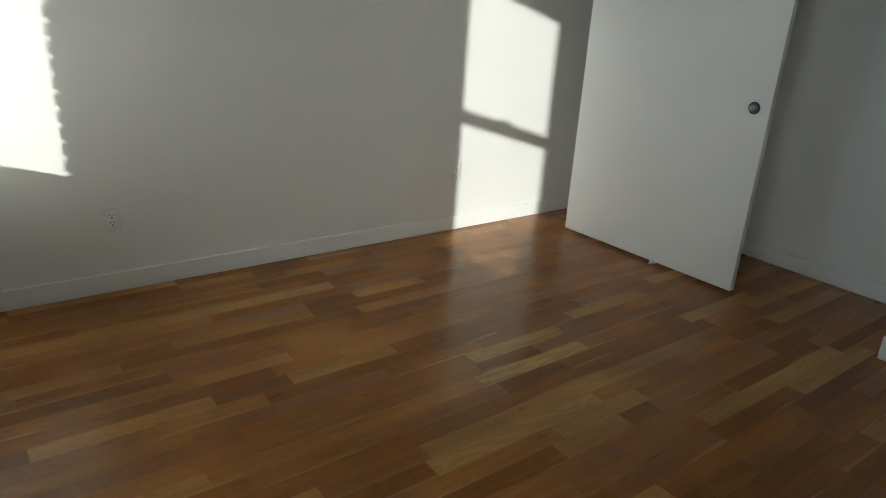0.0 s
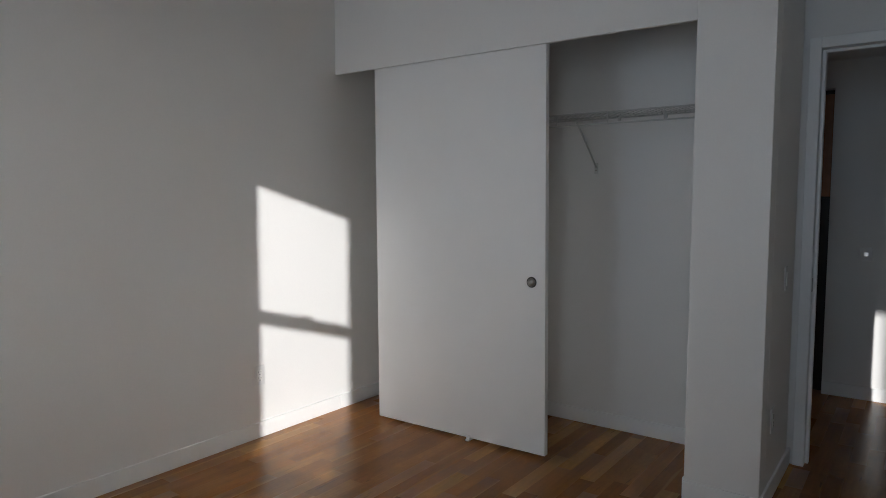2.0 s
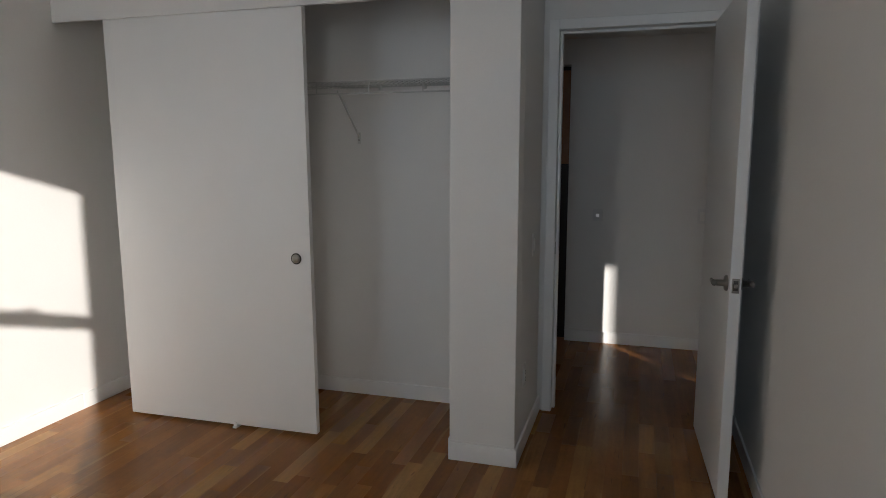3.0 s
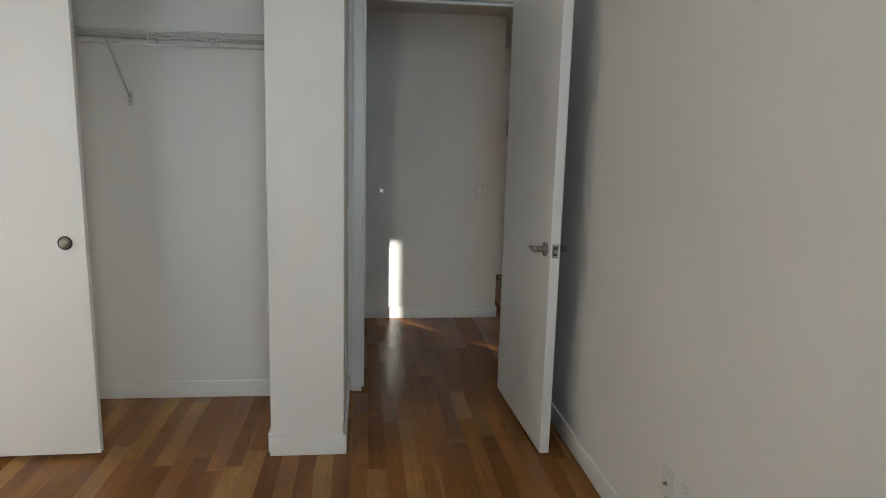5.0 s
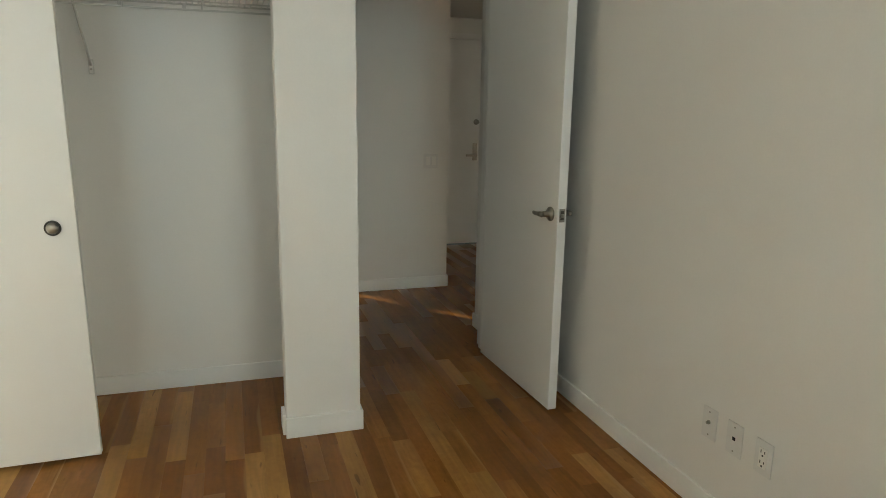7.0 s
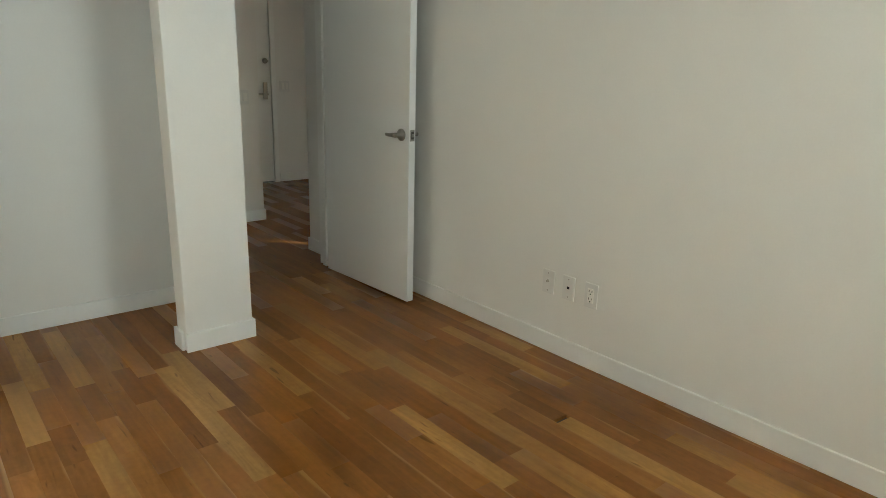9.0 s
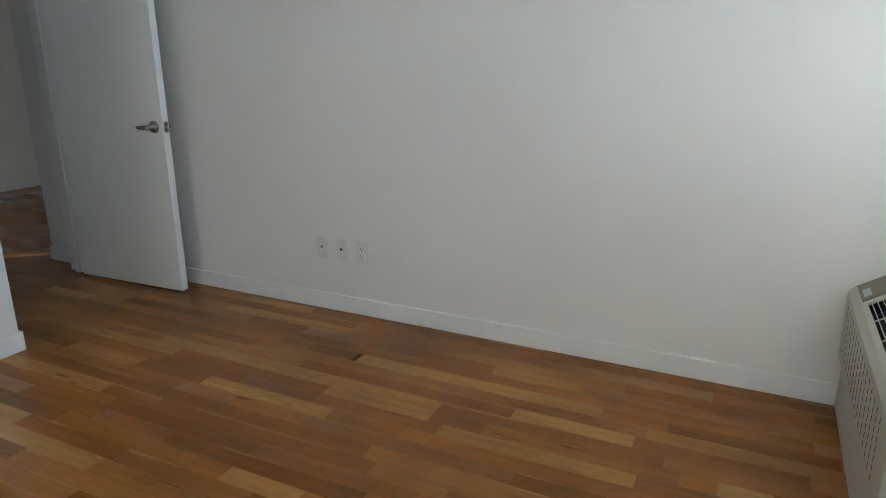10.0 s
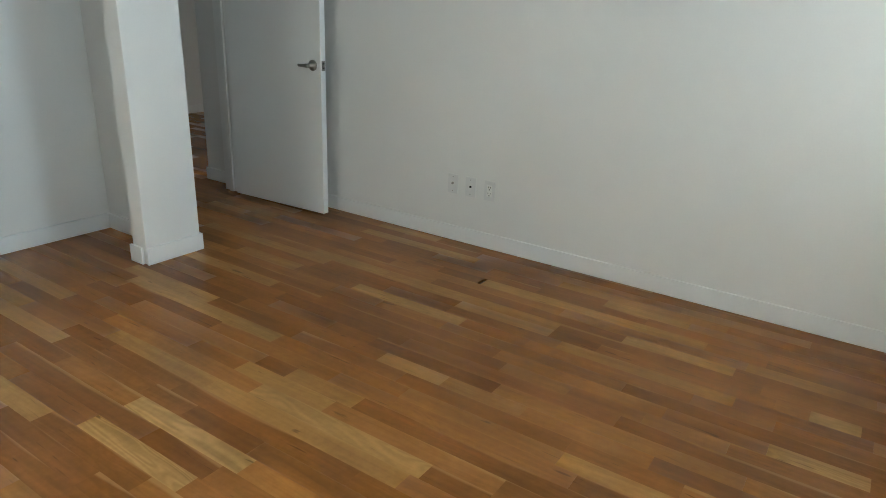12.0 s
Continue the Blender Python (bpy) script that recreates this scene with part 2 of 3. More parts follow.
def part(name, bm, mat, parent=None, label="", smooth=False):
    me = bpy.data.meshes.new(name)
    bm.to_mesh(me)
    bm.free()
    me.materials.append(mat)
    if smooth:
        for p in me.polygons:
            p.use_smooth = True
    ob = new(name, me)
    if parent is not None:
        ob.parent = parent
    if label:
        ob["label"] = label
    return ob


def thing(name, m, label, category, group="", kind=""):
    ob = new(name)
    ob.empty_display_size = 0.05
    ob.matrix_world = m
    return tagged(ob, label, category, group, kind)


def structure(name, bm, mat, label, category="wall"):
    return tagged(part(name, bm, mat), label, category, kind="structure")


# ---- walls ----
structure("wall_north", boxes((-0.80, NORTH, -0.05, DOOR_X2, NORTH + 0.12, CEIL + 0.1)), WALL,
          "plain off-white painted wall with a low white baseboard")
structure("wall_south", boxes((WEST, LIV_N, 0, DOOR_X2, SOUTH, CEIL)), WALL,
          "long off-white painted wall with three outlet plates")
structure("wall_nib", boxes((DOOR_X2, LIV_N + 0.012, 0, 4.598, -0.514, CEIL)), WALL, "short white wall end beside the bedroom doorway")
structure("wall_closet_back", boxes((CLOSET_BACK, CLOSET_S, 0, DOOR_X2, NORTH, CEIL)), WALL, "white painted back wall of the open closet")
structure("wall_pier", boxes((PIER_X, PIER_S, 0, 3.49, PIER_N, CEIL), (3.49, PIER_S, 0, CLOSET_BACK, CLOSET_S, CEIL), bevel=0.003), WALL,
          "white painted pier between the closet and the doorway")
structure("wall_header", boxes((PIER_X, PIER_N, HEAD_Z, 3.394, NORTH, CEIL)), WALL, "white painted fascia above the closet opening")
structure("wall_door", boxes((DOOR_X, JAMB_N, 0, DOOR_X2, CLOSET_S - 0.003, CEIL), (DOOR_X, SOUTH, 0, DOOR_X2, JAMB_S, CEIL),
                             (DOOR_X, JAMB_S, DOOR_Z, DOOR_X2, JAMB_N, CEIL)), WALL, "white painted wall around the bedroom doorway")
structure("wall_hall", boxes((HALL_X, HALL_S, 0, HALL_X + 0.12, HALL_N, CEIL), (HALL_X, HALL_N, 2.145, HALL_X + 0.12, 1.7, CEIL),
                             (HALL_X, 1.36, 0, HALL_X + 0.12, 1.7, 2.145)), WALL, "dim white hallway wall with a double light switch")
# unseen wall, added to close the hallway against outside light
structure("wall_hall_closure", boxes((DOOR_X2, 1.7, 0, ENTRY_X + 0.12, 1.82, CEIL)), WALL, "white wall added out of view to close the hallway")
structure("wall_hall_side", boxes((HALL_X + 0.12, HALL_S, 0, ENTRY_X, HALL_S + 0.12, CEIL)), WALL, "white side wall of the entrance")
ENTRY_N, ENTRY_S = -0.70, -1.55
structure("wall_entry", boxes((ENTRY_X, LIV_S, 0, ENTRY_X + 0.12, ENTRY_S, CEIL), (ENTRY_X, ENTRY_N, 0, ENTRY_X + 0.12, 1.7, CEIL),
                              (ENTRY_X, ENTRY_S, 2.13, ENTRY_X + 0.12, ENTRY_N, CEIL)), WALL, "white wall that holds the entrance door")
# unseen wall at a chosen distance, added to box in the next room
structure("wall_living_closure", boxes((-0.80, LIV_S - 0.12, -0.05, ENTRY_X + 0.12, LIV_S, CEIL + 0.1)), WALL, "plain white wall added out of view to close the next room")

cuts = sorted(WINDOWS)
lo, inner = LIV_S, []
for wy0, wy1 in cuts:
    inner += [(SASH_X - 0.04, lo, 0, WEST, wy0, CEIL), (SASH_X - 0.04, wy0, 0, WEST, wy1, SILL_Z), (SASH_X - 0.04, wy0, LINTEL_Z, WEST, wy1, CEIL)]
    lo = wy1
inner.append((SASH_X - 0.04, lo, 0, WEST, NORTH, CEIL))
structure("wall_west", boxes(*inner), WALL, "white painted window wall with deep reveals")

# outer leaf: mortar core with proud brick courses at the window jambs
lo, outer = LIV_S, []
for wy0, wy1 in cuts:
    s, n = wy0 + 0.014, wy1 - 0.02
    outer += [(OUT_X, lo, -0.05, SASH_X - 0.04, s, CEIL + 0.1), (OUT_X, s, -0.05, SASH_X - 0.04, n, SILL_Z - 0.03), (OUT_X, s, LINTEL_Z + 0.01, SASH_X - 0.04, n, CEIL + 0.1)]
    lo = n
outer.append((OUT_X, lo, -0.05, SASH_X - 0.04, NORTH, CEIL + 0.1))
facade = structure("wall_facade", boxes(*outer), MORTAR, "brick outer wall with mortar joints at the windows")
courses = []
for wy0, wy1 in cuts:
    z, k = SILL_Z - 0.02, 0
    while z < LINTEL_Z:
        for y0, y1 in ((wy0 + 0.010, wy0 + 0.025), (wy1 - 0.044, wy1 - 0.02)):
            courses.append((OUT_X - 0.006, y0, z, OUT_X + (0.018 if k % 2 else 0.022), y1, min(z + 0.051, LINTEL_Z)))
        z, k = z + 0.0677, k + 1
tagged(part("brick_courses", boxes(*courses), BRICK, facade), kind="stuff")

structure("ceiling", boxes((-0.80, LIV_S, CEIL, ENTRY_X + 0.12, NORTH, CEIL + 0.1)), CEILING, "plain white ceiling", "ceiling")
structure("ceiling_hall", boxes((DOOR_X2, LIV_N, HALL_CEIL, HALL_X, 1.7, CEIL - 0.004), (HALL_X, -2.4, HALL_CEIL, ENTRY_X, HALL_S, CEIL - 0.004)), CEILING,
          "lowered white hallway ceiling", "ceiling")

# ---- baseboards ----
BH, BT = 0.092, 0.012


def baseboard(x0, y0, x1, y1):
    structure("baseboard", boxes((x0, y0, 0.0, x1, y1, BH), bevel=0.003, segments=2), TRIM, "low flat white painted baseboard", "baseboard")


baseboard(WEST, NORTH - BT, 3.372, NORTH)
baseboard(3.374, NORTH - BT, CLOSET_BACK, NORTH)
baseboard(0.0, SOUTH, DOOR_X - 0.014, SOUTH + BT)
baseboard(WEST, 0.492, WEST + BT, NORTH - BT - 0.001)
baseboard(PIER_X - BT, PIER_S - BT, PIER_X, PIER_N + 0.004)
baseboard(PIER_X + 0.001, PIER_S - BT, DOOR_X - 0.014, PIER_S)
baseboard(3.398, PIER_N, 3.50, PIER_N + BT + 0.003)
baseboard(3.491, CLOSET_S, CLOSET_BACK - BT - 0.001, CLOSET_S + BT)
baseboard(CLOSET_BACK - BT, CLOSET_S, CLOSET_BACK, NORTH - BT - 0.001)
baseboard(HALL_X - BT, HALL_S - BT, HALL_X, HALL_N)
baseboard(HALL_X + 0.001, HALL_S - BT, ENTRY_X - BT, HALL_S)
baseboard(DOOR_X2 + 0.065, -0.514, 4.598 + BT, -0.514 + BT)
baseboard(4.598, LIV_N, 4.598 + BT, -0.515)
baseboard(ENTRY_X - BT, LIV_S, ENTRY_X, ENTRY_S - 0.06)
baseboard(DOOR_X2, JAMB_N + 0.06, DOOR_X2 + BT, 1.7)


# ---- windows ----
def window(name, y0, y1):
    """A double-hung window in its reveal, with a painted sill."""
    top = thing(name, pose(0, 0, 0), "white double-hung window in a deep white reveal", "window", "bedroom windows", "structure")
    xo, xi = SASH_X - 0.075, SASH_X + 0.03
    z0, z1 = SILL_Z, LINTEL_Z
    part("window_frame", boxes((xo, y0, z0, xi, y0 + 0.045, z1), (xo, y1 - 0.045, z0, xi, y1, z1),
                               (xo, y0 + 0.045, z0, xi, y1 - 0.045, z0 + 0.012), (xo, y0 + 0.045, z1 - 0.05, xi, y1 - 0.045, z1)), VINYL, top)
    part("window_sill", boxes((xi, y0 + 0.001, z0 - 0.02, WEST - 0.001, y1 - 0.001, z0 + 0.004), bevel=0.002), TRIM, top)
    a, b = y0 + 0.047, y1 - 0.047

    def sash(x, za, zb, bottom, head):
        s = part("sash", boxes((x - 0.018, a, za, x + 0.018, a + 0.05, zb), (x - 0.018, b - 0.05, za, x + 0.018, b, zb),
                               (x - 0.018, a + 0.05, za, x + 0.018, b - 0.05, za + bottom), (x - 0.018, a + 0.05, zb - head, x + 0.018, b - 0.05, zb), bevel=0.002), VINYL, top)
        g = part("pane", boxes((x - 0.003, a + 0.045, za + bottom - 0.005, x + 0.003, b - 0.045, zb - head + 0.005)), GLASS, s)
        g.visible_shadow = False
        return s

    sash(SASH_X - 0.04, 1.655, z1 - 0.052, 0.055, 0.045)
    low = sash(SASH_X, z0 + 0.014, 1.722, 0.030, 0.055)
    mid = (a + b) / 2
    part("sash_lock", boxes((SASH_X - 0.012, mid - 0.03, 1.723, SASH_X + 0.015, mid + 0.03, 1.737), (SASH_X - 0.01, mid - 0.010, 1.737, SASH_X + 0.010, mid + 0.020, 1.743), bevel=0.002), VINYL, low)


for i, (wy0, wy1) in enumerate(WINDOWS):
    window("window_%d" % (i + 1), wy0, wy1)

# ---- doorway and doors ----
frame_part = structure("door_frame", boxes((DOOR_X - 0.012, JAMB_N - 0.002, 0, DOOR_X2 + 0.012, JAMB_N + 0.05, DOOR_Z + 0.05),
                                           (DOOR_X - 0.012, JAMB_S - 0.05, 0, DOOR_X2 + 0.012, JAMB_S + 0.002, DOOR_Z + 0.05),
                                           (DOOR_X - 0.012, JAMB_S + 0.002, DOOR_Z - 0.002, DOOR_X2 + 0.012, JAMB_N - 0.002, DOOR_Z + 0.05),
                                           (DOOR_X + 0.05, JAMB_N - 0.017, 0, DOOR_X + 0.09, JAMB_N - 0.002, DOOR_Z - 0.002),
                                           (DOOR_X + 0.05, JAMB_S + 0.002, 0, DOOR_X + 0.09, JAMB_S + 0.017, DOOR_Z - 0.002),
                                           (DOOR_X + 0.05, JAMB_S + 0.017, DOOR_Z - 0.017, DOOR_X + 0.09, JAMB_N - 0.017, DOOR_Z - 0.002), bevel=0.002), TRIM,
                       "white painted metal door frame with a stop", "door frame")
part("strike_plate", boxes((DOOR_X + 0.01, JAMB_N - 0.004, 0.915, DOOR_X + 0.04, JAMB_N - 0.002, 0.985)), NICKEL, frame_part)


# the leaf stands open past a right angle; local x runs from the free edge to the hinge, local y+ is the face to the room
ROOM_DOOR_W = 0.812
bed_door = thing("door_1", pose(4.103, -0.410, 0, 0, 0, 182.4) @ pose(0, 0, 0), "white flush bedroom door with satin nickel lever, standing open", "door", "", "structure")
leaf = part("door_leaf", boxes((0.003, -0.044, 0.012, ROOM_DOOR_W, 0.0, 2.128), bevel=0.0018), DOOR, bed_door)
for side, y in ((1, 0.0), (-1, -0.044)):
    h = ROOM_DOOR_W - 0.062
    base = part("door_handle", lathe([(0.033, y), (0.033, y + side * 0.006), (0.028, y + side * 0.011), (0.014, y + side * 0.013), (0.0125, y + side * 0.05)]), NICKEL, bed_door, "satin nickel lever handle", True)
    base.location = (h, 0, 0.945)
    bm = bmesh.new()
    yy = y + side * 0.052
    rings = []
    for u, w, hh, dz in ((0.014, 0.010, 0.012, 0.0), (-0.01, 0.011, 0.0125, 0.0), (-0.03, 0.008, 0.010, -0.001), (-0.052, 0.007, 0.0095, -0.002), (-0.068, 0.007, 0.009, -0.001), (-0.075, 0.004, 0.006, 0.0)):
        rings.append([bm.verts.new((u, yy + w * math.cos(t), dz + hh * math.sin(t))) for t in [math.tau * i / 12 for i in range(12)]])
    for r0, r1 in zip(rings, rings[1:]):
        for i in range(12):
            bm.faces.new((r0[i], r0[(i + 1) % 12], r1[(i + 1) % 12], r1[i]))
    bm.faces.new(rings[0])
    bm.faces.new(rings[-1])
    bmesh.ops.recalc_face_normals(bm, faces=bm.faces[:])
    part("lever", bm, NICKEL, base, "", True)
latch = part("latch_plate", boxes((ROOM_DOOR_W, -0.036, 0.915, ROOM_DOOR_W + 0.0025, -0.008, 0.975), bevel=0.0008), NICKEL, bed_door, "satin nickel latch plate")
# dark patch laid on the plate paints the shade of the bolt's recess
part("latch_recess_shade", boxes((ROOM_DOOR_W + 0.0024, -0.031, 0.925, ROOM_DOOR_W + 0.0030, -0.013, 0.966)), GAP_CLIP_GREY, latch)
part("latch_bolt", boxes((ROOM_DOOR_W + 0.0025, -0.029, 0.937, ROOM_DOOR_W + 0.012, -0.015, 0.953), bevel=0.002), NICKEL, latch)
for z in (0.25, 1.06, 1.88):
    part("hinge", rod(bmesh.new(), (0.0, 0.007, z - 0.05), (0.0, 0.007, z + 0.05), 0.006, 12), NICKEL, bed_door)


def sliding_door(m, label):
    """A flush panel hung on the track, with its round pull."""
    ob = thing("sliding_door", m, label, "door")
    part("panel", boxes((0.0, 0.0, 0.0, 0.013, 1.171, HEAD_Z + 0.012), (0.0165, 0.001, 0.0, 0.036, 1.171, HEAD_Z + 0.012), bevel=0.0015), DOOR, ob)
    # the strip between the skins is coloured dark for the groove's shade
    part("core", boxes((0.013, 0.005, 0.004, 0.0165, 1.166, HEAD_Z + 0.008)), GAP_CLIP_GREY, ob, "dark strip painted for the shade in the edge groove")
    pull = part("pull", lathe([(0.001, -0.0185), (0.009, -0.0175), (0.017, -0.0135), (0.0215, -0.008), (0.0225, -0.003), (0.0225, 0.001)], "X"), NICKEL, ob, "round domed satin nickel pull", True)
    part("rim", lathe([(0.0226, -0.0035), (0.0245, -0.0055), (0.0275, -0.0055), (0.0290, -0.003), (0.0290, 0.001), (0.0226, 0.001)], "X"), RIM, pull, "dark ring round the pull", True)
    part("top_hanger", boxes((0.006, 0.002, HEAD_Z + 0.012, 0.030, 0.05, HEAD_Z + 0.024), bevel=0.001), GAP_CLIP_GREY, ob, "dark roller hanger")
    pull.location = (0, 0.080, 0.928)
    return ob


sliding_door(pose(3.397, 1.532, 0.021, -0.5, 0, 0), "tall white flush sliding closet door, half open, hanging slightly askew")
track = thing("door_track", pose(0, 0, 0), "white metal track behind the closet fascia", "track")
part("rail", boxes((3.3945, PIER_N + 0.002, 2.222, 3.438, NORTH - 0.002, 2.246), bevel=0.001), TRIM, track)
guide = thing("floor_guide", pose(3.392, 2.02, 0), "small white plastic floor guide under the sliding door", "door guide")
part("guide_foot", boxes((-0.012, -0.012, 0.0, 0.09, 0.012, 0.010), bevel=0.002), PLATE, guide)
part("guide_fin", boxes((-0.004, -0.010, 0.010, 0.002, 0.010, 0.034), bevel=0.001), PLATE, guide)

# near-black body and lower panels stand in for the dark under the wall cabinet
cabinet = thing("recess_cabinet", pose(0, 0, 0), "cherry-wood wall cabinet over a near-black stand-in for the dark hall recess", "cabinet")
cx = HALL_X + 0.05
part("body", boxes((cx + 0.022, HALL_N + 0.004, 0.0, HALL_X + 0.42, 1.356, 2.14), bevel=0.002), DARK_FILL, cabinet)
for y0, y1 in ((HALL_N + 0.006, 0.924), (0.928, 1.354)):
    part("upper_door", boxes((cx, y0, 1.40, cx + 0.02, y1, 2.11), bevel=0.002), CHERRY, cabinet, "cherry-wood upper door")
    part("dark_panel", boxes((cx, y0, 0.10, cx + 0.02, y1, 1.385), bevel=0.002), DARK_FILL, cabinet, "near-black panel standing in for the dark below the cabinet")

entry = thing("door_2", pose(0, 0, 0), "white entrance door with lever, deadbolt and viewer", "door", "", "structure")
part("door_leaf", boxes((ENTRY_X + 0.012, ENTRY_S + 0.006, 0.012, ENTRY_X + 0.056, ENTRY_N - 0.006, 2.122), bevel=0.002), DOOR, entry)
part("door_casing", boxes((ENTRY_X - 0.008, ENTRY_S - 0.05, 0, ENTRY_X + 0.01, ENTRY_S + 0.003, 2.18), (ENTRY_X - 0.008, ENTRY_N - 0.003, 0, ENTRY_X + 0.01, ENTRY_N + 0.04, 2.18),
                          (ENTRY_X - 0.008, ENTRY_S + 0.003, 2.127, ENTRY_X + 0.01, ENTRY_N - 0.003, 2.18)), TRIM, entry)
plate = part("door_handle", boxes((ENTRY_X + 0.004, ENTRY_S + 0.045, 0.90, ENTRY_X + 0.012, ENTRY_S + 0.095, 1.08), bevel=0.002), NICKEL, entry, "satin nickel handle plate")
bm = boxes((ENTRY_X - 0.045, ENTRY_S + 0.06, 0.945, ENTRY_X + 0.004, ENTRY_S + 0.08, 0.965), (ENTRY_X - 0.05, ENTRY_S + 0.06, 0.945, ENTRY_X - 0.032, ENTRY_S + 0.185, 0.967), bevel=0.004)
part("lever", bm, NICKEL, plate)
bolt = part("deadbolt", lathe([(0.026, ENTRY_X - 0.006), (0.030, ENTRY_X + 0.012)], "X"), NICKEL, entry, "", True)
bolt.location = (0, ENTRY_S + 0.06, 1.30)
part("thumbturn", boxes((ENTRY_X - 0.03, -0.022, -0.006, ENTRY_X - 0.006, 0.022, 0.006), bevel=0.002), NICKEL, bolt)
part("viewer_plate", boxes((ENTRY_X + 0.001, -1.17, 1.45, ENTRY_X + 0.012, -1.03, 1.61), bevel=0.003), PTAC, entry, "beige viewer plate")


# ---- plates on the walls ----
def wall_plate(m, kind, label, group="wall plates"):
    """A cover plate; local x across, local z up, local -y out of the wall."""
    w = 0.115 if kind == "switch_pair" else 0.070
    ob = thing("switch_plate" if "switch" in kind else "outlet_plate", m, label, "light switch" if "switch" in kind else "outlet", group)
    part("cover", boxes((-w / 2, -0.006, -0.057, w / 2, 0.0, 0.057), bevel=0.0025, segments=2), COVER, ob)
    if kind == "duplex":
        r = part("receptacle", boxes((-0.0165, -0.0085, -0.0335, 0.0165, -0.006, 0.0335), bevel=0.001), PLATE, ob, "white rectangular receptacle")
        for z in (-0.0175, 0.0175):
            for x0, x1, z0, z1 in ((-0.009, -0.006, -0.001, 0.009), (0.006, 0.009, 0.0, 0.008), (-0.003, 0.003, -0.012, -0.006)):
                part("slot", boxes((x0, -0.0091, z + z0, x1, -0.0085, z + z1)), SLOT, r)
    elif kind == "coax":
        part("jack", rod(rod(bmesh.new(), (0, -0.006, 0.004), (0, -0.009, 0.004), 0.008, 6), (0, -0.009, 0.004), (0, -0.017, 0.004), 0.0048, 12), NICKEL, ob)
        for z in (-0.042, 0.042):
            part("screw", rod(bmesh.new(), (0, -0.006, z), (0, -0.0072, z), 0.003, 10), NICKEL, ob)
    elif kind == "phone":
        part("jack", boxes((-0.007, -0.0075, -0.004, 0.007, -0.006, 0.008), bevel=0.0005), BLACK, ob)
        for z in (-0.042, 0.042):
            part("screw", rod(bmesh.new(), (0, -0.006, z), (0, -0.0072, z), 0.003, 10), NICKEL, ob)
    elif kind == "switch_pair":
        for x in (-0.023, 0.023):
            part("rocker", boxes((x - 0.0165, -0.010, -0.033, x + 0.0165, -0.006, 0.033), bevel=0.0015), PLATE, ob)
    elif kind == "switch":
        part("rocker", boxes((-0.0165, -0.010, -0.033, 0.0165, -0.006, 0.033), bevel=0.0015), PLATE, ob)
    return ob


wall_plate(pose(2.410, SOUTH, 0.343, 0, 0, 180), "coax", "white wall plate with one coaxial jack", "jacks on the long wall")
wall_plate(pose(2.289, SOUTH, 0.343, 0, 0, 180), "phone", "white wall plate with a telephone jack", "jacks on the long wall")
wall_plate(pose(2.162, SOUTH, 0.343, 0, 0, 180), "duplex", "white duplex outlet with dark slots", "jacks on the long wall")
wall_plate(pose(0.798, NORTH, 0.343, 0, 0, 0), "duplex", "white duplex outlet on the sunlit wall")
wall_plate(pose(2.726, NORTH, 0.366, 0, 0, 0), "duplex", "white duplex outlet at the edge of the sun patch")
wall_plate(pose(WEST, 0.964, 0.375, 0, 0, 90), "blank", "white blank cover plate on the window wall")
wall_plate(pose(3.605, PIER_S, 0.38, 0, 0, 0), "duplex", "white outlet plate low on the pier's side")
wall_plate(pose(3.825, PIER_S, 1.01, 0, 0, 0), "switch", "white light switch beside the bedroom doorway")
wall_plate(pose(HALL_X, -0.51, 1.02, 0, 0, -90), "switch_pair", "white double rocker switch in the hall")
wall_plate(pose(ENTRY_X, -1.70, 1.04, 0, 0, -90), "switch_pair", "white switch plate beside the entrance door")
stat = thing("sensor_plate", pose(HALL_X, 0.268, 1.008, 0, 0, -90), "small grey wall sensor with a lit white square", "sensor")
part("cover", boxes((-0.036, -0.007, -0.045, 0.036, 0, 0.045), bevel=0.002, segments=2), COVER, stat)
part("button", boxes((-0.011, -0.010, -0.012, 0.011, -0.007, 0.012), bevel=0.001), LIT, stat, "lit white square button")


# ---- closet shelf ----
shelf = thing("wire_shelf", pose(0, 0, 0), "white coated wire shelf with a hanging lip in the closet", "shelf")
sy0, sy1, sxf, sxb, sz = CLOSET_S + 0.004, NORTH - 0.004, 3.775, CLOSET_BACK - 0.006, 1.858
for name, x, z, r in (("front_rod", sxf, sz, 0.0045), ("lip_rod", sxf, sz - 0.062, 0.0045), ("back_rod", sxb, sz, 0.004), ("middle_rod", (sxf + sxb) / 2, sz - 0.006, 0.0035)):
    part(name, rod(bmesh.new(), (x, sy0, z), (x, sy1, z), r, 8), WIRE, shelf, "", True)
bm = bmesh.new()
y = sy0 + 0.012
while y < sy1:
    rod(bm, (sxf, y, sz + 0.002), (sxb, y, sz + 0.002), 0.0021, 5)
    y += 0.0254
tagged(part("deck_mesh", bm, WIRE, shelf), kind="stuff")
for k in range(8):
    y = 0.76 + 0.305 * k
    part("lip_post", rod(bmesh.new(), (sxf - 0.003, y, sz + 0.004), (sxf - 0.003, y, sz - 0.066), 0.0035, 8), WIRE, shelf)
